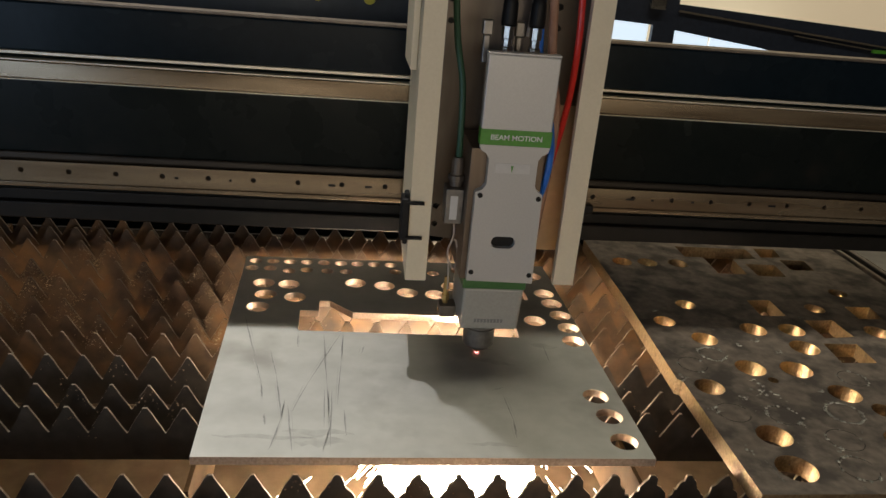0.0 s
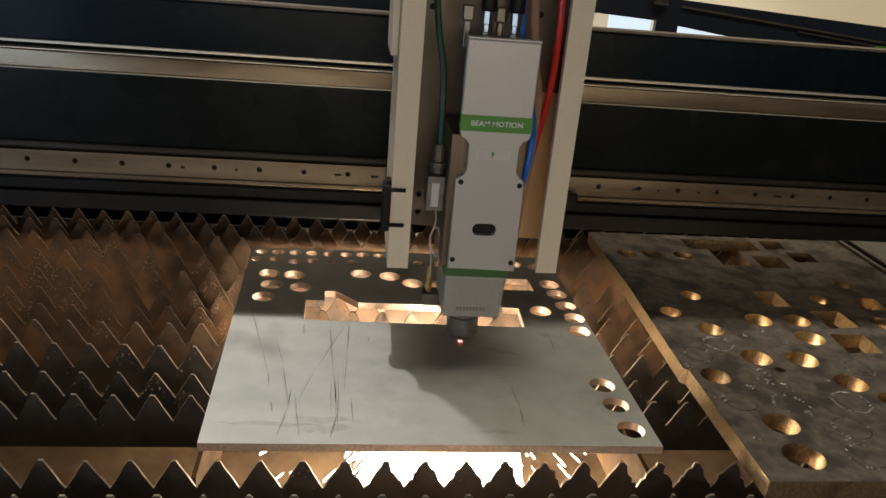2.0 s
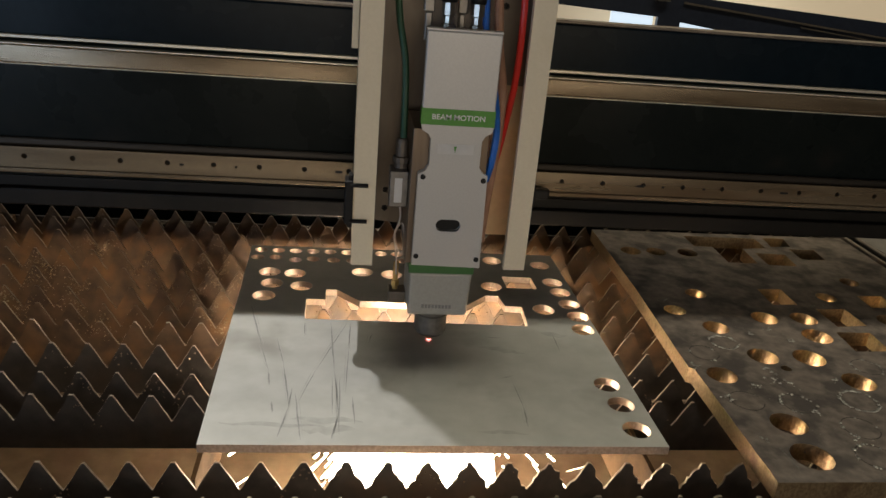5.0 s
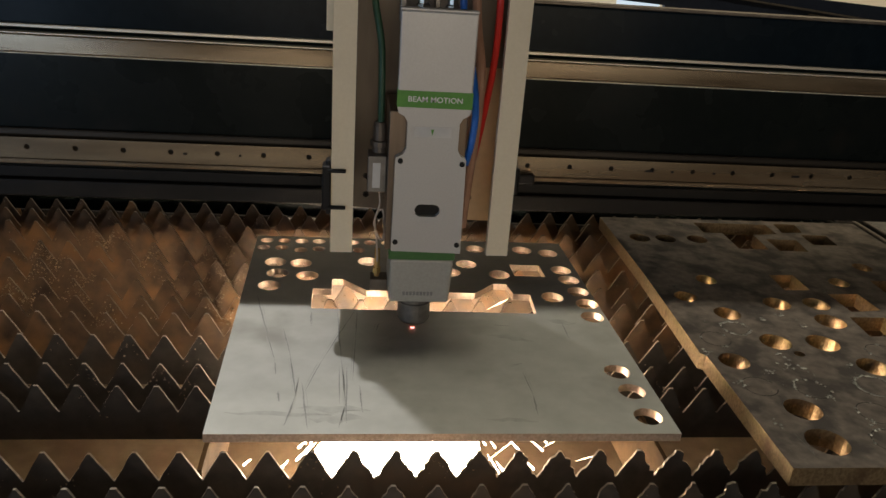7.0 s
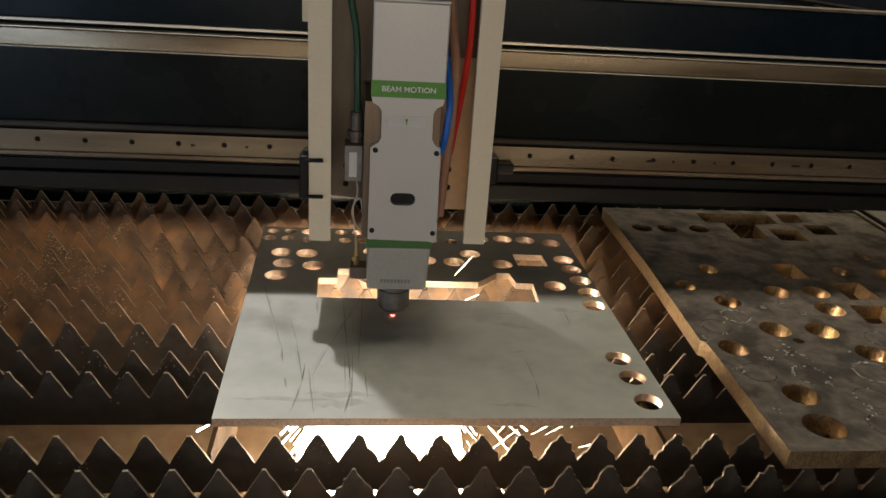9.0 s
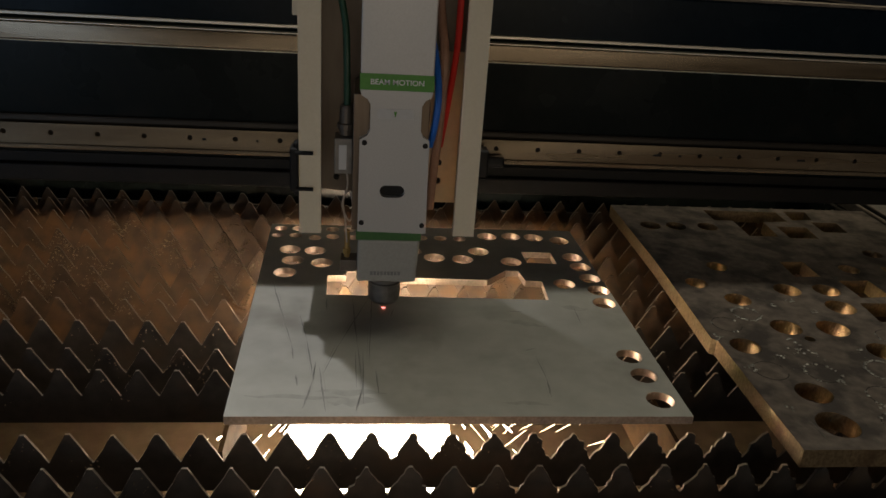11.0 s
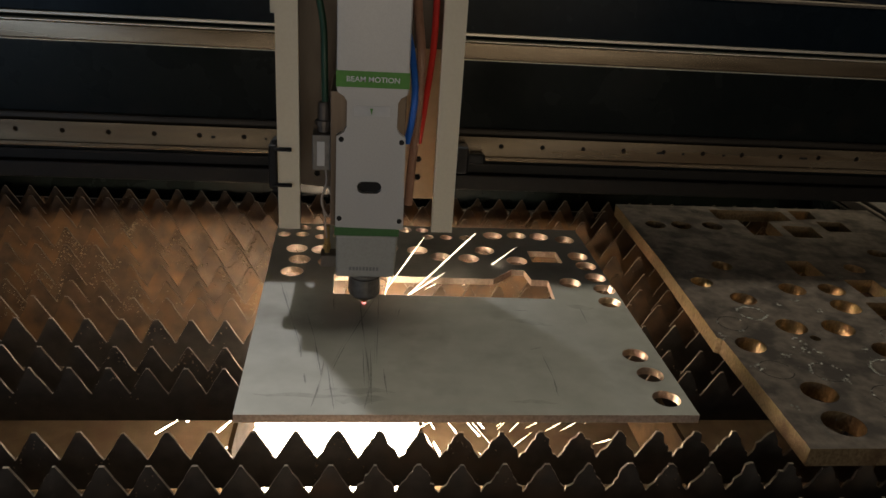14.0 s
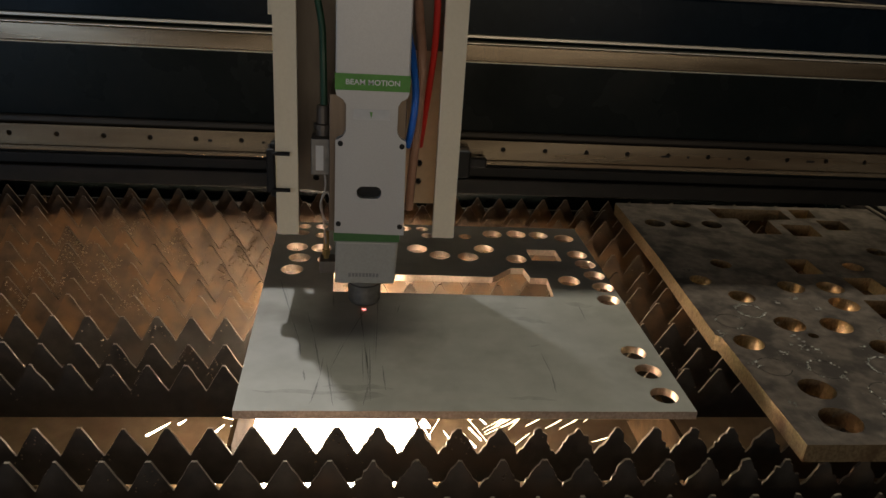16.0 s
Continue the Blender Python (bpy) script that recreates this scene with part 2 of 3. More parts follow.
def sheet(outer, holes, top, bottom):
    """A sheet with holes cut right through; faces of the cuts and rim take material 1."""
    pts, edges = [], []
    for loop in (outer, *holes):
        n = len(pts)
        pts += [Vector(p) for p in loop]
        edges += [(n + i, n + (i + 1) % len(loop)) for i in range(len(loop))]
    v, e, f, *_ = geometry.delaunay_2d_cdt(pts, edges, [], 0, 1e-6)
    inside = [(lp, min(p[0] for p in lp), max(p[0] for p in lp), min(p[1] for p in lp), max(p[1] for p in lp)) for lp in (outer, *holes)]

    def solid(tri):
        x, y = sum((v[i] for i in tri), Vector((0, 0))) / len(tri)
        odd = False
        for lp, x0, x1, y0, y1 in inside:
            if x0 < x < x1 and y0 < y < y1:
                for (ax, ay), (bx, by) in zip(lp, lp[1:] + lp[:1]):
                    if (ay > y) != (by > y) and x < ax + (y - ay) / (by - ay) * (bx - ax):
                        odd = not odd
        return odd

    f = [tri for tri in f if solid(tri)]
    bm = bmesh.new()
    up = [bm.verts.new((*p, top)) for p in v]
    dn = [bm.verts.new((*p, bottom)) for p in v]
    count = {}
    for tri in f:
        bm.faces.new([up[i] for i in tri])
        bm.faces.new([dn[i] for i in reversed(tri)])
        for i in range(len(tri)):
            k = tuple(sorted((tri[i], tri[(i + 1) % len(tri)])))
            count[k] = count.get(k, 0) + 1
    for (i, j), c in count.items():
        if c == 1:
            bm.faces.new((up[i], up[j], dn[j], dn[i])).material_index = 1
    return bm


def upright(outline, y0, y1, holes=(), bev=0.0):
    """A plate in the x-z plane from an outline of (x, z), between y0 and y1."""
    bm = sheet(outline, list(holes), y0, y1)
    for v in bm.verts:
        x, z, y = v.co
        v.co = (x, y, z)
    for f in bm.faces:
        f.material_index = 0
    return bm


def thing(name, label, category, group="", kind=""):
    return tagged(new(name), label, category, group, kind)


def rounded(x0, x1, z0, z1, r, seg=6):
    out = []
    for cx, cz, a in ((x1 - r, z1 - r, 0), (x0 + r, z1 - r, 90), (x0 + r, z0 + r, 180), (x1 - r, z0 + r, 270)):
        out += [(cx + r * math.cos(radians(a + 90 * i / seg)), cz + r * math.sin(radians(a + 90 * i / seg))) for i in range(seg + 1)]
    return out


# ---------- hall ----------
tagged(part("floor", boxes((-6, 8, -6, 8, -0.95, -0.85)), CONCRETE), "grey concrete workshop floor below the machine", "floor", kind="structure")
tagged(part("wall_north", boxes((-6, 8, 5.6, 5.7, -0.85, 9.0)), HALL), "grey hall wall behind the machine", "wall", kind="structure")
tagged(part("wall_south", boxes((-6, 8, -6.1, -6.0, -0.85, 9.0)), HALL), "grey hall wall in front of the machine", "wall", kind="structure")
tagged(part("wall_west", boxes((-6.1, -6, -6, 5.6, -0.85, 9.0)), HALL), "grey hall side wall", "wall", kind="structure")
tagged(part("wall_east", boxes((8, 8.1, -6, 5.6, -0.85, 9.0)), HALL), "grey hall side wall", "wall", kind="structure")
tagged(part("ceiling", boxes((-6, 8, -6, 5.6, 9.0, 9.1)), HALL), "grey hall ceiling", "ceiling", kind="structure")

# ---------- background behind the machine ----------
tagged(part("backdrop", boxes((-1.0, 7.5, 3.30, 3.32, -0.85, 2.6)), WALL), "cream wall far behind the machine, brightened by its own glow", "wall", kind="structure")
enclosure = thing("rear_enclosure", "dark blue sloping enclosure with daylit panes behind the beam", "enclosure")
part("frame", upright([(0.9, 0.262), (1.84, 0.216), (1.84, -0.85), (1.95, -0.85), (1.95, 0.199), (2.4, 0.146), (2.7, 0.09), (6.0, -0.3), (6.0, 0.14), (3.017, 0.266), (1.95, 0.318), (1.95, 0.95), (0.9, 0.95)], 3.0, 3.03), NAVY, enclosure)
part("edge_strip", upright([(1.95, 0.284), (3.04, 0.189), (5.9, -0.05), (5.9, -0.04), (3.04, 0.197), (1.95, 0.293)], 2.985, 2.996), GREY_METAL, enclosure, "grey metal edge strip")
part("edge_strip", upright([(2.55, 0.215), (5.9, -0.11), (5.9, -0.103), (2.55, 0.22)], 2.985, 2.996), GREY_METAL, enclosure, "grey metal edge strip")
part("green_tag", boxes((2.96, 3.2, 2.97, 2.984, 0.165, 0.180)), GREEN, enclosure, "small green tag")
part("bracket", boxes((1.80, 1.87, 2.96, 2.995, 0.29, 0.37)), CHROME, enclosure, "pale metal bracket")
part("window_pane", boxes((1.63, 1.838, 3.06, 3.07, -0.1, 0.30)), PANE, enclosure, "bright daylit pane")
part("window_pane", boxes((1.952, 2.15, 3.06, 3.07, -0.1, 0.24)), PANE, enclosure, "bright daylit pane")
part("window_pane", boxes((2.16, 2.6, 3.06, 3.07, -0.1, 0.24)), PANE, enclosure, "bright daylit pane")

# ---------- bed ----------
tray = thing("scrap_tray", "rusty brown scrap tray lit by the cutting jet", "tray")
part("tray_floor", boxes((-0.5, 1.42, -0.3, 0.86, -0.346, -0.340)), TRAY, tray)
part("tray_wall", boxes((-0.506, -0.5, -0.3, 0.86, -0.346, -0.085)), LOWBAR, tray)
part("tray_wall", boxes((1.42, 1.426, -0.3, 0.86, -0.346, -0.085)), LOWBAR, tray)
part("tray_wall", boxes((-0.506, 1.426, 0.86, 0.866, -0.346, -0.085)), LOWBAR, tray)
part("tray_wall", boxes((-0.506, 1.426, -0.306, -0.3, -0.346, -0.085)), LOWBAR, tray)
bed = thing("bed_frame", "dark steel side beams that carry the slats", "machine bed")
for x0, x1 in ((-0.56, -0.5), (1.426, 1.52)):
    part("side_beam", boxes((x0, x1, -0.5, 1.6, -0.85, -0.03), bev=0.004), BLACK, bed)
for x in (1.436, 1.462):
    part("side_rail", boxes((x, x + 0.009, -0.5, 1.6, -0.0298, -0.008), bev=0.002), STEEL_FIT, bed, "bright ground steel rail")
for x in (-0.24, 0.266, 0.776, 1.29):
    bm = boxes((x, x + 0.005, -0.30, 0.86, -0.136, -0.0822))
    box(bm, x, x + 0.005, 0.0, 0.098, -0.0821, -0.045)
    part("cross_bar", bm, SCALED, bed, "bare steel cross bar under the slats")
part("rear_beam", boxes((-0.56, 1.52, 0.9, 0.98, -0.85, -0.03), bev=0.004), BLACK, bed)

PITCH = 0.0435


def slat(y, phase, slagged):
    """A sawtooth support slat along x, with worn tips and slag on it."""
    rnd = random.Random(int(y * 1000) + 7)
    th, base = 0.0030, -0.082
    top = []
    k = math.floor((-0.5 - phase) / PITCH) + 1
    x = phase + k * PITCH
    top.append((-0.5, -0.035))
    while x < 1.40:
        tip = -0.010 - abs(rnd.gauss(0, 0.0008))
        if 0.25 < x < 0.79 or 0.85 < x:
            tip = min(tip, -0.0105)
        w = rnd.uniform(0.0012, 0.0028)
        crusted = y < 0.0 and x > 0.42
        n = 8 if crusted else 4
        rough = 0.0013 if crusted else 0.0004
        for i in range(n + 1):
            u = i / n
            top.append((x - PITCH / 2 * (1 - u) * 0.97 - w * u + rnd.gauss(0, rough) * (0 < i < n), -0.0445 + (tip + 0.0445) * u + rnd.gauss(0, rough) * (0 < i < n)))
        for i in range(n + 1):
            u = 1 - i / n
            top.append((x + PITCH / 2 * (1 - u) * 0.97 + w * u + rnd.gauss(0, rough) * (0 < i < n), -0.0445 + (tip + 0.0445) * u + rnd.gauss(0, rough) * (0 < i < n)))
        x += PITCH
    top.append((1.42, -0.035))
    clean = [top[0]]
    for p in top[1:]:
        if p[0] > clean[-1][0] + 1e-4:
            clean.append(p)
    bm = bmesh.new()
    for (x0, z0), (x1, z1) in zip(clean, clean[1:]):
        q = [(x0, base), (x1, base), (x1, z1), (x0, z0)]
        f = [bm.verts.new((a, y - th / 2, b)) for a, b in q]
        g = [bm.verts.new((a, y + th / 2, b)) for a, b in q]
        bm.faces.new(f)
        bm.faces.new(g[::-1])
        bm.faces.new((f[3], f[2], g[2], g[3])).material_index = 1
        bm.faces.new((f[1], f[0], g[0], g[1]))
    bmesh.ops.remove_doubles(bm, verts=bm.verts, dist=1e-5)
    ob = tagged(part("support_slat", bm, None, mats=[SLAT_RUST if y > 0.25 else SLAT, WORN]), "rusty sawtooth steel slat crusted with slag in the cutting bed" if y > 0.25 else "dark sawtooth steel slat in the cutting bed", "slat", "slats of the cutting bed")
    if slagged:
        bm = bmesh.new()
        spots_at = [rnd.uniform(-0.14, 0.25) for k in range(3)] + [rnd.uniform(0.30, 1.2) for k in range(4)]
        if 0.38 < y < 0.62:
            spots_at += [0.20 + rnd.uniform(-0.02, 0.02), -0.03 + rnd.uniform(-0.03, 0.03)]
        for i in range(slagged * 8):
            px = rnd.gauss(rnd.choice(spots_at), 0.012) if rnd.random() < 0.9 else rnd.uniform(-0.3, 1.35)
            px = min(max(px, -0.45), 1.36)
            off = abs((px - phase + PITCH / 2) % PITCH - PITCH / 2) / (PITCH / 2)
            edge = -0.0125 - 0.033 * off
            drop = abs(rnd.gauss(0, 0.014)) if rnd.random() < 0.7 else 0.0
            pz = max(edge - drop, -0.078)
            r = rnd.uniform(0.0004, 0.0012) * (1.2 - 0.5 * (drop > 0.02))
            m = Matrix.Translation((px, y - (0.0016 if drop else rnd.uniform(-0.001, 0.001)), pz - r * 0.5)) @ Euler((rnd.random() * 3, rnd.random() * 3, 0)).to_matrix().to_4x4() @ Matrix.Diagonal((r, r * 0.8, r * rnd.uniform(0.7, 1.9), 1))
            bmesh.ops.create_icosphere(bm, subdivisions=1, radius=1, matrix=m)
        tagged(part("slag", bm, SLAG, ob, "lumpy solidified slag"), kind="stuff")
    return ob


SLATS = ((-0.124, 0.10, 8), (-0.069, 0.118, 14), (-0.015, 0.123, 14), (0.105, 0.0735, 10), (0.154, 0.0665, 16), (0.222, 0.056, 10),
         (0.283, 0.0545, 30), (0.333, 0.0435, 60), (0.387, 0.0665, 80), (0.456, 0.0385, 90), (0.525, 0.0155, 110),
         (0.608, 0.0235, 60), (0.669, 0.0385, 20), (0.720, 0.018, 10))
for y, ph, sl in SLATS:
    slat(y, ph, sl)

# ---------- the sheet being cut ----------
SMALL, BIG = 0.0103, 0.0162
small_holes = [(0.283 + 0.0279 * i, 0.5245) for i in range(9)] + [(0.280, 0.4945), (0.309, 0.4955), (0.340, 0.487), (0.368, 0.493), (0.401, 0.491), (0.432, 0.491), (0.513, 0.4965), (0.544, 0.4965), (0.576, 0.4955)]
big_holes = [(0.305, 0.4375), (0.3435, 0.435), (0.447, 0.447), (0.493, 0.4405), (0.312, 0.397), (0.356, 0.390), (0.3045, 0.354), (0.528, 0.417), (0.572, 0.413),
             (0.601, 0.445), (0.648, 0.4075), (0.624, 0.509), (0.665, 0.511), (0.703, 0.5085), (0.745, 0.4975), (0.751, 0.429), (0.755, 0.3925), (0.759, 0.3515), (0.762, 0.311), (0.7585, 0.2705), (0.715, 0.3315),
             (0.7495, 0.126), (0.754, 0.082), (0.756, 0.031)]
slot = [(0.367, 0.284), (0.366, 0.346), (0.393, 0.346), (0.393, 0.379), (0.409, 0.380), (0.443, 0.343), (0.601, 0.340), (0.634, 0.374), (0.653, 0.373), (0.658, 0.340), (0.683, 0.338), (0.680, 0.278)]
window = [(0.671, 0.447), (0.719, 0.446), (0.720, 0.403), (0.672, 0.404)]
outer = [(0.274, 0.0), (0.783, -0.001), (0.774, 0.542), (0.266, 0.542)]
loops = [circle(x, y, SMALL, 24, 0.01) for x, y in small_holes] + [circle(x, y, BIG, 30, 0.008) for x, y in big_holes] + [slot, window]
work = tagged(part("steel_sheet", sheet(outer, loops, 0.0, -0.010), None, mats=[STEEL_PLATE, CUT_EDGE]), "grey steel sheet with cut round holes and a long slot", "metal sheet")


def mark(name, a, b, w, material, parent, z):
    a, b = Vector(a), Vector(b)
    d = (b - a).normalized()
    n = Vector((-d.y, d.x)) * w / 2
    bm = bmesh.new()
    n_seg = 7
    vs = []
    for i in range(n_seg + 1):
        p = a.lerp(b, i / n_seg)
        k = math.sin(math.pi * min(max(i / n_seg, 0.04), 0.96))
        p = p + n * random.uniform(-0.5, 0.5)
        vs.append((bm.verts.new((*(p - n * k), z)), bm.verts.new((*(p + n * k), z))))
    for (p, q), (r, s) in zip(vs, vs[1:]):
        bm.faces.new((p, r, s, q))
    return part(name, bm, material, parent)


SCRATCHES_A = [[(0.291, 0.32), (0.317, 0.209), (0.332, 0.146), (0.336, 0.114)], [(0.335, 0.227), (0.349, 0.162), (0.362, 0.071)], [(0.403, 0.274), (0.411, 0.148), (0.418, 0.055), (0.411, 0.01)], [(0.43, 0.275), (0.428, 0.203), (0.425, 0.1)],
               [(0.427, 0.280), (0.388, 0.147), (0.372, 0.08)], [(0.367, 0.098), (0.379, 0.008)], [(0.363, 0.108), (0.362, 0.067), (0.354, 0.013)]]
SCRATCHES_B = [[(0.342, 0.08), (0.345, 0.058)], [(0.409, 0.133), (0.411, 0.055)], [(0.418, 0.133), (0.419, 0.018)], [(0.433, 0.091), (0.436, 0.038)], [(0.459, 0.245), (0.454, 0.221)], [(0.368, 0.275), (0.37, 0.235)], [(0.618, 0.136), (0.634, 0.144)],
               [(0.614, 0.242), (0.635, 0.24)], [(0.63, 0.124), (0.633, 0.073), (0.63, 0.035)], [(0.71, 0.259), (0.709, 0.206)]]
for line in SCRATCHES_A + SCRATCHES_B:
    for p, q in zip(line, line[1:]):
        mark("scratch", p, q, random.uniform(0.0012, 0.0022), SCRATCH, work, 0.0003)
        off = random.uniform(-0.005, 0.005)
        mark("scratch", (p[0] + off, p[1]), (q[0] + off * 0.7, q[1]), random.uniform(0.0006, 0.0011), FAINT, work, 0.0003)
for p, q, w in (((0.571, 0.026), (0.628, 0.022), 0.007), ((0.29, 0.037), (0.40, 0.034), 0.008), ((0.365, 0.046), (0.445, 0.044), 0.012), ((0.38, 0.026), (0.44, 0.026), 0.016), ((0.60, 0.215), (0.66, 0.20), 0.012), ((0.69, 0.26), (0.73, 0.25), 0.014)):
    mark("smudge", p, q, w, FAINT, work, 0.00022)

# ---------- the finished sheet beside it ----------
q_holes = [(1.045, 0.299, 0.020), (1.108, 0.300, 0.020), (1.098, 0.245, 0.0215), (0.984, 0.184, 0.021), (1.050, 0.182, 0.022), (0.903, 0.134, 0.0195), (0.953, 0.265, 0.019), (0.970, 0.379, 0.0165),
           (0.912, 0.318, 0.0165), (1.191, 0.378, 0.0165), (1.271, 0.442, 0.016), (0.937, 0.028, 0.0215), (0.931, -0.033, 0.0235), (1.001, 0.153, 0.007), (0.921, 0.550, 0.018), (0.968, 0.550, 0.018), (1.026, 0.5505, 0.018),
           (1.085, 0.122, 0.0215), (1.116, 0.083, 0.016), (1.095, 0.02, 0.02), (1.25, 0.30, 0.02), (1.22, 0.14, 0.02)]
q_quads = [[(1.085, 0.402), (1.126, 0.404), (1.125, 0.348), (1.082, 0.346)], [(1.147, 0.334), (1.197, 0.337), (1.200, 0.282), (1.149, 0.276)], [(1.136, 0.259), (1.190, 0.259), (1.186, 0.205), (1.131, 0.202)],
           [(1.053, 0.635), (1.195, 0.634), (1.194, 0.587), (1.145, 0.580), (1.140, 0.511), (1.086, 0.511), (1.088, 0.584), (1.053, 0.584)], [(1.160, 0.560), (1.216, 0.558), (1.211, 0.505), (1.158, 0.506)],
           [(1.240, 0.586), (1.289, 0.585), (1.284, 0.538), (1.238, 0.538)], [(1.214, 0.640), (1.257, 0.640), (1.249, 0.598), (1.208, 0.594)], [(1.250, 0.388), (1.296, 0.390), (1.290, 0.346), (1.248, 0.344)]]
q_outer = [(0.869, -0.076), (1.38, -0.076), (1.385, 0.655), (0.878, 0.650), (0.8755, 0.40), (0.8655, 0.152), (0.8715, 0.147)]
scrap = tagged(part("scrap_sheet", sheet(q_outer, [circle(x, y, r, 30, 0.01) for x, y, r in q_holes] + q_quads, 0.012, -0.010), None, mats=[OLD_PLATE, OLD_EDGE]), "dark scaled steel sheet with many cut-out holes", "metal sheet")


def slag_ring(x, y, r, full, seed):
    """A lumpy bead of spatter round a cut that did not drop out."""
    rr = random.Random(seed)
    bm = bmesh.new()
    for i in range(46):
        a = 2 * math.pi * i / 46
        if rr.random() > full:
            continue
        k = rr.uniform(0.0007, 0.0022)
        m = Matrix.Translation((x + r * math.cos(a) + rr.gauss(0, 0.0007), y + r * math.sin(a) + rr.gauss(0, 0.0007), 0.012)) @ Matrix.Diagonal((k * 1.4, k * 1.4, k * 0.8, 1))
        bmesh.ops.create_icosphere(bm, subdivisions=1, radius=1, matrix=m)
    tagged(part("slag_ring", bm, SPATTER, scrap, "pale ring of metal spatter"), kind="stuff")


def cut_line(x, y, r, a0, a1):
    """The dark line of a kerf round a disc still in the sheet."""
    bm = bmesh.new()
    n = 24
    row = []
    for i in range(n + 1):
        a = radians(a0 + (a1 - a0) * i / n)
        row.append((bm.verts.new((x + (r - 0.0005) * math.cos(a), y + (r - 0.0005) * math.sin(a), 0.0123)), bm.verts.new((x + (r + 0.0005) * math.cos(a), y + (r + 0.0005) * math.sin(a), 0.0123))))
    for p, q in zip(row, row[1:]):
        bm.faces.new((p[0], q[0], q[1], p[1]))
    part("cut_line", bm, DARK, scrap, "dark kerf line")


for i, (x, y, r, full) in enumerate(((0.972, 0.070, 0.021, 0.5), (1.057, 0.077, 0.023, 1.0), (0.945, 0.221, 0.019, 0.85), (0.908, 0.075, 0.021, 0.12), (1.022, 0.020, 0.022, 0.15), (1.006, -0.033, 0.022, 0.25), (0.903, 0.190, 0.020, 0.1), (1.12, 0.16, 0.02, 0.3))):
    slag_ring(x, y, r, full, i)
    cut_line(x, y, r - 0.0005, 20, 340)
rr = random.Random(3)
bm = bmesh.new()
spots = [(0.94, 0.111), (0.967, 0.126), (0.971, 0.147), (0.987, 0.117), (0.878, 0.154), (0.895, -0.001), (1.056, 0.122), (0.984, 0.053), (0.886, 0.078), (1.004, 0.006), (0.992, 0.318), (0.907, 0.352), (0.999, 0.25), (1.031, 0.264), (1.047, 0.233), (1.144, 0.345), (1.023, 0.62)]
for x, y in spots:
    for k in range(7):
        s = rr.uniform(0.0006, 0.0022)
        m = Matrix.Translation((x + rr.gauss(0, 0.004), y + rr.gauss(0, 0.004), 0.012)) @ Matrix.Diagonal((s * 1.5, s * 1.2, s * 0.7, 1))
        bmesh.ops.create_icosphere(bm, subdivisions=1, radius=1, matrix=m)
for k in range(130):
    x, y, s = rr.uniform(0.88, 1.3), rr.uniform(-0.06, 0.36), rr.uniform(0.0004, 0.0011)
    bmesh.ops.create_icosphere(bm, subdivisions=1, radius=s, matrix=Matrix.Translation((x, y, 0.0121)))
tagged(part("spatter", bm, SPATTER, scrap, "pale metal spatter"), kind="stuff")
for p, q in (((0.901, -0.016), (0.905, -0.072)), ((0.955, -0.058), (0.962, -0.072)), ((0.99, -0.06), (0.993, -0.073))):
    mark("scratch", p, q, 0.0012, SPATTER, scrap, 0.0124)

# ---------- gantry beam ----------
beam = thing("gantry_beam", "black gantry beam with ground steel guide rails", "gantry")
# unseen rear depth added to keep lamp light off the sheets behind
part("beam_body", boxes((-1.2, 2.3, 0.362, 0.80, 0.150, 0.342), bev=0.004), BLACK, beam)
part("upper_body", boxes((-1.2, 2.3, 0.364, 0.380, 0.3425, 0.408), bev=0.003), NAVY_BLACK, beam, "glossy black upper panel, the window's blue reflection in its colour")
part("drive_cover", boxes((-1.2, 0.58, 0.60, 0.66, 0.3425, 0.9), bev=0.004), DULL_COVER, beam, "dark drive cover, a blue reflection in its colour")
for x in (0.452, 0.371):
    part("cap", cyl(bmesh.new(), (x, 0.588, 0.4235), (x, 0.5995, 0.4235), 0.0085, 0.0095), YELLOW, beam, "yellow plastic cap")
part("top_flange", boxes((-1.2, 2.3, 0.356, 0.381, 0.4085, 0.4125), bev=0.001), GREY_METAL, beam, "worn grey top edge")
part("upper_rail", boxes((-1.2, 2.3, 0.347, 0.3615, 0.3145, 0.3370), bev=0.0016), RAIL, beam, "ground steel strip")
# thin strips draw the bevel highlights as pale lines
for z0, z1, y0 in ((0.3440, 0.3480, 0.3535), (0.3372, 0.3392, 0.3465), (0.3128, 0.3143, 0.3465)):
    part("edge_strip", boxes((-1.2, 2.3, y0, 0.3617, z0, z1), bev=0.0006), BRIGHT, beam, "pale strip for the highlight along a rail edge")
rail_holes = [circle(0.06 * i, 0.1935, 0.0036, 12) for i in range(-16, 34)]
part("lower_rail", upright([(-1.2, 0.1785), (2.3, 0.1785), (2.3, 0.206), (-1.2, 0.206)], 0.350, 0.361, rail_holes), RAIL, beam, "ground steel guide rail with bolt holes")
bolt = part("rail_bolt", cyl(bmesh.new(), (0, 0.3575, 0.1935), (0, 0.3615, 0.1935), 0.0035, seg=10), DARK, beam, "dark bolt head sunk in the rail")
for i in range(-8, 26):
    ob = new("rail_bolt", bolt.data)
    ob.parent, ob.location = beam, (0.06 * i, 0, 0)
    ob["label"] = "dark bolt head sunk in the rail"
bolt.location = (0.06 * 26, 0, 0)
for x, w in ((0.196, 0.005), (0.268, 0.003), (0.402, 0.009), (0.452, 0.010), (0.83, 0.012), (0.868, 0.004), (0.93, 0.004), (1.05, 0.012)):
    part("printed_mark", boxes((x, x + w, 0.3494, 0.34985, 0.1905, 0.1935)), DARK, beam, "small dark printed mark")
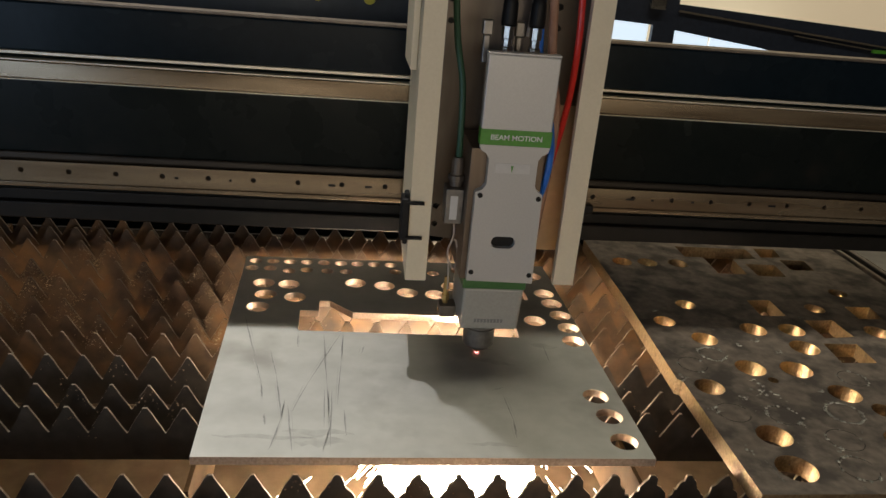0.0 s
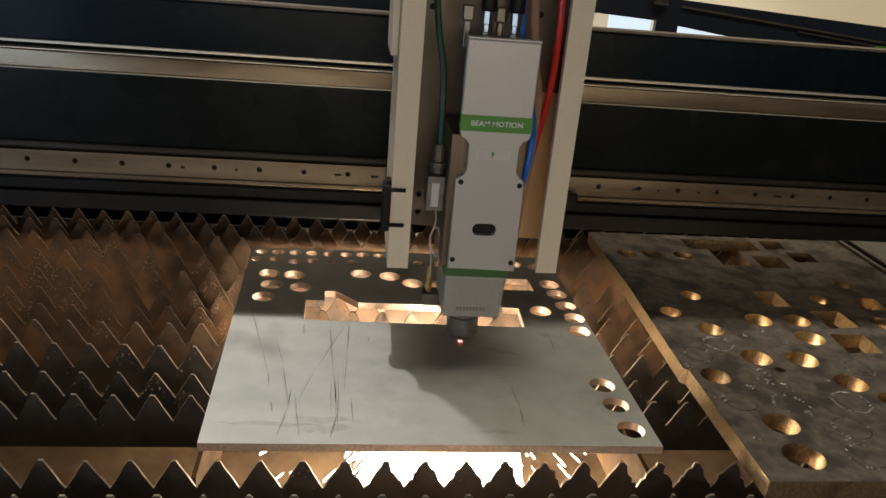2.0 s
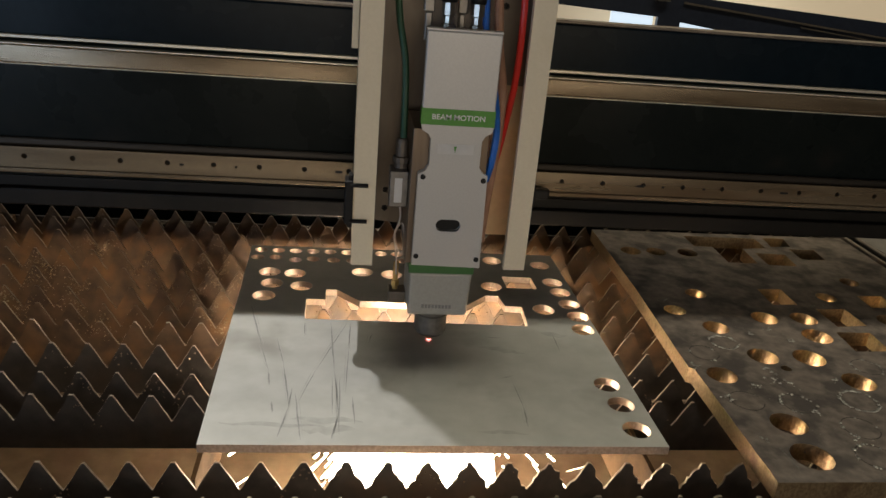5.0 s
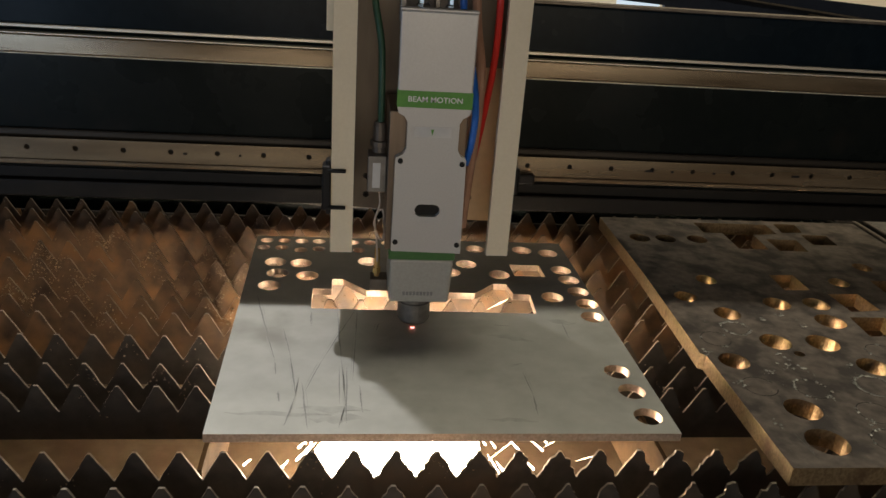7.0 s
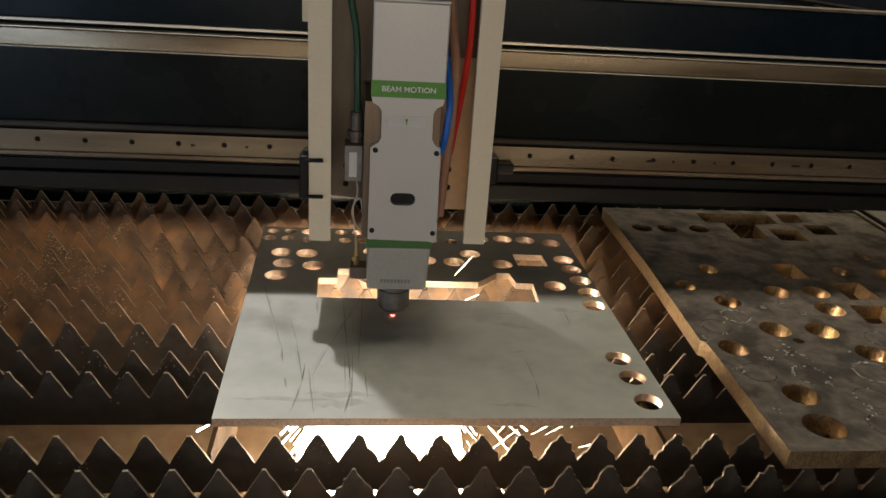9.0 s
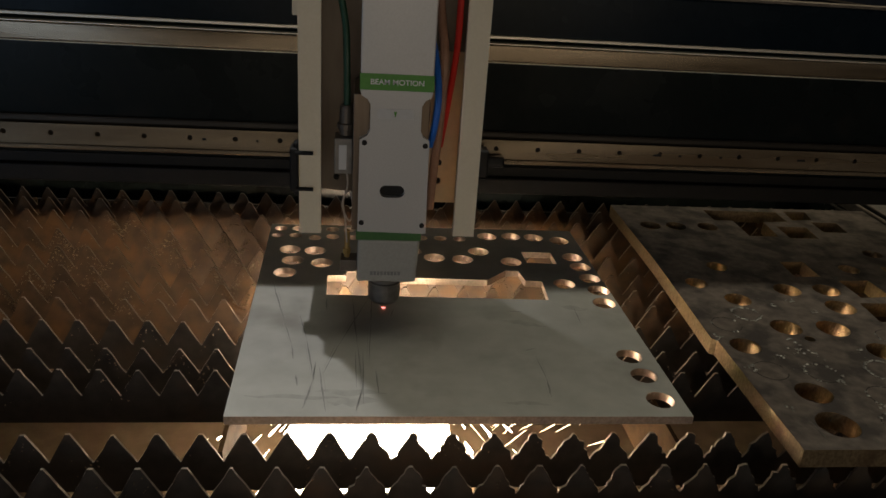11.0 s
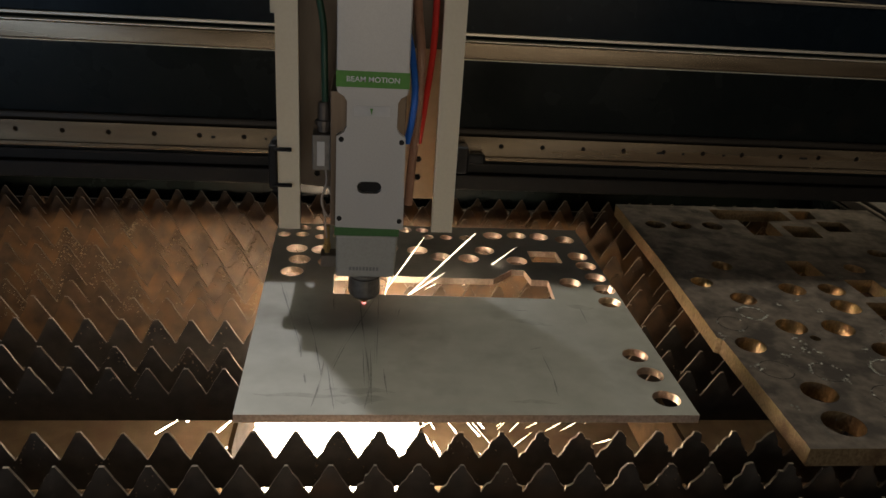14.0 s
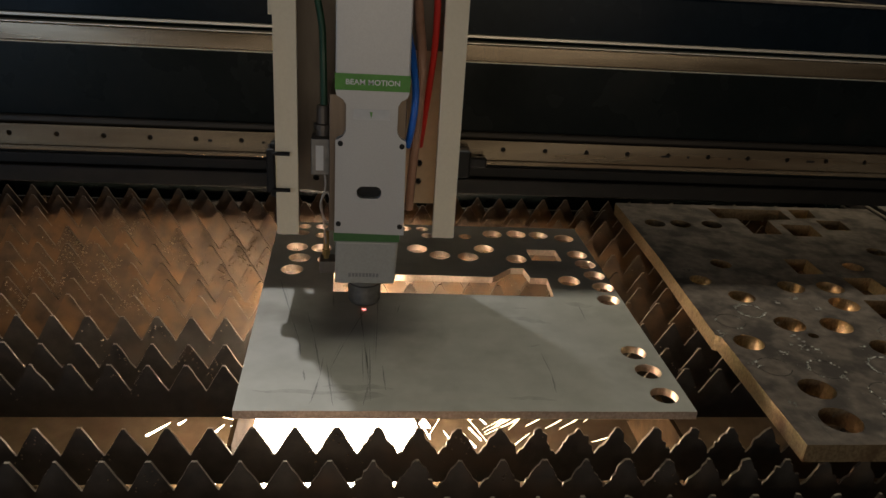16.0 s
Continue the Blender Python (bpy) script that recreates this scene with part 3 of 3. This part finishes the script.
part("rail_shoulder", boxes((-1.2, 2.3, 0.354, 0.3615, 0.2065, 0.217), bev=0.003), SHOULDER, beam)
part("rack", boxes((-1.2, 2.3, 0.3475, 0.3615, 0.1715, 0.178), bev=0.0014), RAIL, beam, "worn bright steel edge strip")
part("lower_bar", boxes((-1.2, 2.3, 0.350, 0.40, 0.126, 0.149), (-1.2, 2.3, 0.358, 0.40, 0.1495, 0.165), bev=0.002), LOWBAR, beam, "dull dark lower bar")
bm = bmesh.new()
for x in (-0.9, 2.1):
    box(bm, x - 0.08, x + 0.08, 0.42, 0.56, -0.85, 0.149, bev=0.004)
part("end_support", bm, BLACK, beam)

# ---------- carriage (its origin: under the nozzle, at the sheet's top) ----------
NY = 0.232
carriage = thing("cutting_carriage", "cream sheet-metal carriage with cables around the laser head", "carriage")


def side_cover(sign, x_out, x_in, name):
    """One bent sheet: long side, front flange and a short return."""
    t = 0.002 * sign
    plan = [(x_in, -0.022), (x_in, -0.032), (x_out, -0.032), (x_out, 0.098), (x_out - t, 0.098), (x_out - t, -0.030), (x_in + t, -0.030), (x_in + t, -0.022)]
    bm = bmesh.new()
    lo = [bm.verts.new((x, y, 0.120 if y < 0.05 else 0.135)) for x, y in plan]
    hi = [bm.verts.new((x, y, 1.35)) for x, y in plan]
    for i in range(8):
        bm.faces.new((lo[i], lo[(i + 1) % 8], hi[(i + 1) % 8], hi[i]))
    for ring in (lo, hi):
        for q in ((0, 1, 6, 7), (1, 2, 5, 6), (2, 3, 4, 5)):
            bm.faces.new([ring[i] for i in q])
    return part(name, bm, CREAM, carriage, "cream powder-coated side cover")


side_cover(-1, -0.108, -0.082, "side_cover")
side_cover(1, 0.1095, 0.083, "side_cover")
holes = [circle(x, z, 0.004, 14) for z in (0.165, 0.19, 0.43, 0.455, 0.52, 0.545) for x in (-0.066, 0.068)]
part("back_plate", upright([(-0.105, 0.150), (0.107, 0.132), (0.107, 1.33), (-0.105, 1.33)], 0.056, 0.066, holes), GREY_METAL, carriage, "grey steel mounting plate with bolt holes")
# panel and liner added in tan where the jet lights the inside
part("jet_tint_panel", upright([(0.048, 0.1345), (0.1050, 0.1345), (0.1050, 0.335), (0.048, 0.335)], 0.0530, 0.0557, [circle(0.068, z, 0.0045, 14) for z in (0.165, 0.19)]), TAN, carriage, "inner panel with bolt holes, the jet's warm light in its tan")
part("jet_tint_liner", boxes((0.1056, 0.1073, -0.0285, 0.097, 0.138, 1.348)), TAN, carriage, "added liner, the jet's warm light in its tan")
part("side_plate", boxes((-0.1165, -0.1085, 0.0, 0.098, 0.376, 1.35), bev=0.001), CREAM, carriage, "cream side plate with a step")
part("top_cover", boxes((-0.108, 0.11, -0.032, 0.098, 1.351, 1.354)), CREAM, carriage)
# dark sheet added behind the plate for the shade in its holes
part("hole_shade_sheet", boxes((-0.104, 0.106, 0.0662, 0.069, 0.152, 1.33)), DARK, carriage)
part("slide_block", boxes((-0.09, 0.09, 0.0692, 0.112, 0.222, 0.31), (-0.09, 0.09, 0.0692, 0.112, 0.352, 0.40), bev=0.002), GREY_METAL, carriage)


def latch(z):
    bm = boxes((-0.1185, -0.1085, -0.036, -0.010, z + 0.004, z + 0.058), (-0.1145, -0.1085, -0.030, -0.014, z - 0.003, z + 0.064), bev=0.002)
    ob = part("latch", bm, DARK, carriage, "black plastic latch")
    for zz in (z + 0.008, z + 0.053):
        part("pin", cyl(bmesh.new(), (-0.112, -0.035, zz), (-0.091, -0.035, zz), 0.0024, seg=10), DARK, ob)


latch(0.170)
latch(0.462)
part("wiper", boxes((0.111, 0.140, 0.080, 0.11, 0.162, 0.200), (0.135, 0.165, 0.095, 0.11, 0.172, 0.187), bev=0.003), DARK, carriage, "black plastic rail wiper")
part("hose", tube(bmesh.new(), [(0.046, -0.045, 0.240), (0.050, -0.050, 0.265), (0.053, -0.045, 0.30), (0.049, -0.030, 0.34), (0.038, 0.012, 0.41), (0.036, 0.03, 0.60)], 0.0042), BLUE, carriage, "blue air hose")
part("hose", tube(bmesh.new(), [(0.066, 0.03, 0.22), (0.070, 0.005, 0.28), (0.0745, -0.014, 0.35), (0.074, -0.024, 0.41), (0.072, -0.022, 0.47), (0.066, 0.0, 0.60)], 0.0040), RED, carriage, "red air hose")
part("hose", tube(bmesh.new(), [(0.053, -0.012, 0.150), (0.055, -0.016, 0.20), (0.059, -0.020, 0.27), (0.060, -0.018, 0.34), (0.054, 0.015, 0.41), (0.044, 0.035, 0.60)], 0.0056), PINK_HOSE, carriage, "dull pink-brown hose")
part("hose", tube(bmesh.new(), [(0.030, 0.035, 0.42), (0.034, 0.03, 0.50), (0.03, 0.03, 0.62)], 0.006), CLEAR, carriage, "pale hose")
part("cable", tube(bmesh.new(), [(-0.052, -0.02, 0.278), (-0.053, -0.018, 0.33), (-0.055, -0.01, 0.37), (-0.064, 0.0, 0.42), (-0.07, 0.01, 0.50), (-0.07, 0.02, 0.62)], 0.0040), GREEN_CABLE, carriage, "dark green cable")

# ---------- laser head (same origin) ----------
head = thing("laser_cutting_head", "silver laser cutting head with green bands over the sheet", "laser head")
FY = -0.071
part("upper_body", boxes((-0.037, 0.0445, FY, FY + 0.013, 0.310, 0.4105), bev=0.0015), ALU, head)
part("upper_core", boxes((-0.025, 0.033, FY + 0.0132, 0.02, 0.3025, 0.392), bev=0.001), BRUSHED, head, "bare metal core")
part("top_plate", boxes((-0.0375, 0.045, FY - 0.0005, FY + 0.0135, 0.4106, 0.4130), bev=0.0006), ALU, head)
part("name_band", boxes((-0.0375, 0.045, FY - 0.0012, FY + 0.0135, 0.3095, 0.3275)), GREEN, head, "green band with white lettering")
outline = [(-0.037, 0.1400), (0.0445, 0.1385), (0.043, 0.252), (0.036, 0.2565), (0.0325, 0.263), (0.0325, 0.293), (0.036, 0.299), (0.043, 0.303), (0.0445, 0.3093), (-0.037, 0.3093), (-0.0355, 0.303), (-0.0285, 0.299), (-0.025, 0.293), (-0.025, 0.263), (-0.0285, 0.2565), (-0.0365, 0.252)]
sight = rounded(-0.012, 0.017, 0.1835, 0.1985, 0.0073)
part("front_cover", upright(outline, FY - 0.001, FY + 0.010, [sight]), ALU, head, "silver front cover with rounded notches")
part("sight_glass", boxes((-0.013, 0.018, FY + 0.006, FY + 0.009, 0.182, 0.2)), DARK, head, "dark oval sight window")
part("small_label", boxes((-0.017, 0.024, FY - 0.0014, FY - 0.0010, 0.277, 0.2885)), LABEL, head, "pale printed label")
part("arrow_mark", upright([(0.0028, 0.2785), (0.0045, 0.286), (0.0012, 0.286)], FY - 0.0018, FY - 0.0014), GREEN, head, "small green arrow")
part("inner_body", boxes((-0.044, 0.043, FY + 0.0105, 0.03, 0.1372, 0.302), bev=0.001), BRUSHED, head, "bare metal inner body")
part("lower_band", boxes((-0.0385, 0.0405, -0.0595, 0.03, 0.1240, 0.137)), DEEP_GREEN, head, "green lower band, darkened for the shade under the cover")
bm = boxes((-0.0365, 0.0395, -0.0590, 0.03, 0.0670, 0.1238))
for v in bm.verts:
    if v.co.z < 0.08 and v.co.x > 0:
        v.co.x -= 0.003
es = list(bm.edges)
bmesh.ops.bevel(bm, geom=es, offset=0.003, segments=3, affect="EDGES", profile=0.5)
part("lower_body", bm, LOWER_ALU, head)
part("maker_mark", boxes(*[(-0.020 + 0.0042 * i, -0.0170 + 0.0042 * i, -0.0597, -0.0588, 0.0770, 0.0815) for i in range(9)]), GREY_PRINT, head, "small grey maker's mark")
for x, z in ((-0.031, 0.2490), (0.0385, 0.2475), (-0.0325, 0.1515), (0.0395, 0.1495)):
    bm = cyl(bmesh.new(), (x, FY - 0.0022, z), (x, FY, z), 0.0031, seg=16)
    cyl(bm, (x, FY - 0.0024, z), (x, FY - 0.0021, z), 0.0018, seg=6)
    part("screw", bm, DARK, head, "dark socket screw")
part("nozzle_holder", lathe([(0.0185, 0.0668), (0.0185, 0.0500), (0.0205, 0.0485), (0.0205, 0.0450), (0.0193, 0.0445), (0.0193, 0.0435), (0.0212, 0.0425), (0.0212, 0.0190), (0.0180, 0.0140), (0.0092, 0.0115)]), STEEL_FIT, head, "knurled steel nozzle nut", smooth=False)
part("nozzle", lathe([(0.0090, 0.0113), (0.0075, 0.008), (0.0035, 0.0032), (0.0015, 0.003)]), BRASS, head, "conical copper nozzle")
for x, c in ((-0.012, 0), (0.020, 1)):
    bm = lathe([(0.0075, 0.3922), (0.0075, 0.414), (0.0055, 0.415), (0.0055, 0.423), (0.0072, 0.424), (0.0072, 0.437)], 8)
    for v in bm.verts:
        v.co += Vector((x, -0.035, 0))
    fit_ob = part("connector", bm, CHROME, head, "nickel cable connector")
    bm = lathe([(0.0085, 0.4375), (0.009, 0.441), (0.0085, 0.462), (0.006, 0.474)], 16)
    for v in bm.verts:
        v.co += Vector((x, -0.035, 0))
    part("plug", bm, DARK, fit_ob, "black rubber plug", smooth=True)
    part("cord", tube(bmesh.new(), [(x, -0.035, 0.468), (x, -0.033, 0.52), (x + 0.004, -0.02, 0.62)], 0.0042), RED if c else GREEN_CABLE, fit_ob)
for x0, x1 in ((-0.038, -0.026), (0.000, 0.011)):
    bm = boxes((x0 + 0.002, x1 - 0.002, -0.018, -0.010, 0.3922, 0.424), (x0, x1, -0.02, -0.008, 0.424, 0.441), bev=0.0015)
    part("fitting", bm, STEEL_FIT, head, "silver cooling fitting")
part("sensor_box", boxes((-0.066, -0.0445, -0.04, -0.01, 0.2005, 0.244), bev=0.001), STEEL_FIT, head, "silver amplifier box")
part("small_label", boxes((-0.0605, -0.0515, -0.0405, -0.0400, 0.206, 0.236)), LABEL, head, "pale printed label")
bm = lathe([(0.008, 0.2445), (0.008, 0.251), (0.0105, 0.252), (0.0105, 0.258), (0.0075, 0.259), (0.0075, 0.276), (0.006, 0.280)], 14)
for v in bm.verts:
    v.co += Vector((-0.053, -0.022, 0))
part("connector", bm, GREY_METAL, head, "steel cable connector")
bm = tube(bmesh.new(), [(-0.052, -0.02, 0.2), (-0.050, -0.022, 0.18), (-0.056, -0.024, 0.155), (-0.047, -0.026, 0.135), (-0.043, -0.022, 0.15), (-0.047, -0.02, 0.172), (-0.055, -0.02, 0.16), (-0.052, -0.018, 0.13), (-0.05, -0.012, 0.10)], 0.0012, 6)
part("sensor_wire", bm, CLEAR, head, "thin pale sensor wire")
part("gas_bracket", boxes((-0.058, -0.0367, -0.012, 0.012, 0.059, 0.075), bev=0.001), GREY_METAL, head)
bm = cyl(bmesh.new(), (-0.05, 0.0, 0.075), (-0.05, 0.0, 0.112), 0.0035, seg=12)
cyl(bm, (-0.05, 0.0, 0.080), (-0.05, 0.0, 0.087), 0.0055, seg=6)
part("gas_fitting", bm, BRASS, head, "brass gas fitting")
part("knob", boxes((-0.034, -0.0245, FY + 0.012, FY + 0.03, 0.258, 0.268), bev=0.002), CHROME, head)


def lettering(words, size, material, parent, x, y, z, name):
    data = bpy.data.curves.new(name, "FONT")
    data.body, data.size, data.align_x, data.align_y, data.extrude = words, size, "CENTER", "CENTER", 0.0001
    data.offset = 0.00012
    tmp = new(name + "_tmp", data)
    bpy.context.view_layer.update()
    me = bpy.data.meshes.new_from_object(tmp.evaluated_get(bpy.context.evaluated_depsgraph_get()))
    bpy.data.objects.remove(tmp)
    me.name = name
    me.transform(Matrix.Translation((x, y, z)) @ Matrix.Rotation(radians(90), 4, "X") @ Matrix.Diagonal((1.06, 1, 1, 1)))
    me.materials.clear()
    me.materials.append(material)
    ob = new(name, me)
    ob.parent = parent
    return ob


lettering("BEAM MOTION", 0.0083, WHITE, head, 0.004, FY - 0.0019, 0.3185, "lettering")

# ---------- cutting jet and sparks ----------
jet = thing("cutting_jet", "white-hot jet of molten metal and sparks under the sheet", "sparks")
rnd = random.Random(5)


def streaks(n, spread, z0, z1, r, seed, lean=(0, 0)):
    """Glowing drops drawn out along the lines on which they fly down and apart."""
    rr = random.Random(seed)
    bm = bmesh.new()
    for i in range(n):
        a, s = rr.uniform(0, 6.2832), spread * math.sqrt(rr.random())
        d = Vector((s * math.cos(a) + lean[0], s * math.sin(a) + lean[1], -1))
        u = rr.uniform(0.25, 1.0)
        p = Vector((0, 0, z0)) + d * (z0 - z1) * u
        l = d.normalized() * rr.uniform(0.012, 0.05)
        q = p - l
        if q.z > z0:
            q.z = z0
        cyl(bm, p, q, r * rr.uniform(0.5, 1.3), r * 0.2, seg=5)
    return bm


part("jet_root", lathe([(0.003, -0.0105), (0.008, -0.016), (0.011, -0.03), (0.010, -0.05), (0.006, -0.06)], 14), ROOT, jet, "white-hot root of the jet")
# cone as wide as the glare of spray and lit tray
part("jet_glare", lathe([(0.006, -0.0605), (0.05, -0.088), (0.100, -0.14), (0.115, -0.20), (0.118, -0.218)], 20), HOT_SPRAY, jet, "white glare of the jet, wider than the jet itself")
# foot glows most, set so the slats get light from below
part("jet_foot", lathe([(0.119, -0.2185), (0.125, -0.27), (0.10, -0.318)], 20), HOT, jet, "white-hot foot of the jet")
tagged(part("spray", streaks(260, 0.80, -0.011, -0.30, 0.0016, 1), HOT_SPRAY, jet), kind="stuff")
tagged(part("spray", streaks(110, 1.3, -0.011, -0.26, 0.0013, 2), HOT_SPRAY, jet), kind="stuff")
part("kerf_spot", lathe([(0.0028, 0.0006), (0.0030, 0.0010), (0.0012, 0.0016)], 12), PINK, jet, "pink glowing cut point")


def spark(length, r, heading):
    """A glowing spark drawn out along its way, tapered at both ends."""
    d = Vector(heading).normalized() * length
    bm = bmesh.new()
    mid = d * 0.65
    cyl(bm, (0, 0, 0), mid, r * 0.25, r, seg=6)
    cyl(bm, mid, d, r, r * 0.2, seg=6)
    return tagged(part("flying_spark", bm, SPARK), "white-hot spark thrown up from the cut", "spark", "sparks above the sheet")


SPARKS = []
rs = random.Random(11)
for i in range(42):
    h = Vector((rs.uniform(0.15, 1.4), rs.uniform(0.0, 0.8), rs.uniform(0.15, 1.0)))
    if i % 9 == 8:
        h.x = -0.6 * h.x
    SPARKS.append((spark(rs.uniform(0.05, 0.15), rs.uniform(0.0004, 0.0010), h), h.normalized(), rs.uniform(11.95, 12.6), rs.uniform(14.2, 14.6), rs.uniform(0.20, 0.34)))
for t0, h in ((3.25, (1.0, 0.1, 0.25)), (6.75, (1.0, 0.3, 0.4)), (8.75, (0.8, 0.35, 0.8)), (8.8, (0.9, 0.3, 0.3)), (1.3, (0.9, 0.4, 0.5)), (7.8, (0.8, 0.3, 0.8)), (5.2, (1.0, 0.3, 0.4)), (10.2, (0.8, 0.3, 0.6)), (11.4, (0.7, 0.3, 0.6))):
    SPARKS.append((spark(rs.uniform(0.025, 0.04), 0.0006, h), Vector(h).normalized(), t0, t0 + 0.05, 0.5))

# ---------- what moves ----------
GANTRY = [(0, 0.0), (9, 0.0), (10, 0.006), (11.5, 0.0195), (12, 0.0255), (12.5, 0.031), (13, 0.032), (13.5, 0.0295), (14, 0.0245), (14.5, 0.019), (15, 0.010), (15.5, 0.002), (16, -0.001)]
ALONG = [(0, 0.6115), (4, 0.550), (6.5, 0.5105), (8, 0.4863), (9, 0.470), (10, 0.457), (11.5, 0.439), (12, 0.434), (12.5, 0.4275), (13, 0.4205), (13.5, 0.4122), (14, 0.4094), (14.5, 0.4094), (16, 0.4103)]


def between(rows, t):
    for (a, u), (b, v) in zip(rows, rows[1:]):
        if a <= t <= b:
            return u + (v - u) * (t - a) / (b - a)
    return rows[-1][1]


# how far the jet leans, in degrees
LEAN = [(0, 2.0), (4, 1.0), (9, 2.0), (13, 4.0), (14, 8.0), (16, 10.0)]

# share of the sparks that fly at a time
BURST = [(0, 1.0), (11.8, 1.0), (11.9, 0.15), (12.25, 0.25), (12.42, 1.0), (12.62, 1.0), (12.8, 0.6), (13.6, 0.6), (13.72, 0.1), (14.05, 0.1), (14.14, 0.9), (14.25, 0.8), (14.38, 0.2), (14.6, 0.0), (16, 0.0)]


def motions():
    ts = [i * 0.5 for i in range(33)]
    walk(beam, [(t, pose(0, between(GANTRY, t), 0)) for t in ts])
    for ob in (carriage, head):
        walk(ob, [(t, pose(between(ALONG, t), NY + between(GANTRY, t), 0)) for t in ts])
    walk(jet, [(t, pose(between(ALONG, t), NY + between(GANTRY, t), 0, 0, between(LEAN, t), 0)) for t in ts])
    for i, (ob, way, start, stop, turn) in enumerate(SPARKS):
        # a spark lies in the jet, flies out through the slot, falls behind the sheet, and the next one follows
        rows = [(0, pose(between(ALONG, 0) + 0.01, NY + 0.02, -0.22))]
        t = start
        while t < stop:
            if (i % 42) / 42 > between(BURST, t + turn * 0.4):
                t += turn
                continue
            if rows[-1][0] < t - 0.12:
                rows.append((t - 0.06, pose(between(ALONG, t), NY + 0.02, -0.24)))
            src = Vector((between(ALONG, t) + 0.02, NY + between(GANTRY, t) + 0.035, -0.05))
            for u, z in ((0, 0), (0.25, 0.0), (0.55, -0.01), (0.8, -0.06)):
                p = src + way * 0.20 * u + Vector((0, 0, z + 0.02 * (u > 0)))
                rows.append((t + turn * u, pose(*p)))
            p = src + way * 0.2
            rows.append((t + turn * 0.92, pose(p.x, p.y, -0.26)))
            t += turn
        end = rows[-1][1].translation
        rows.append((16, pose(end.x, end.y, -0.26)))
        walk(ob, rows)


motions()
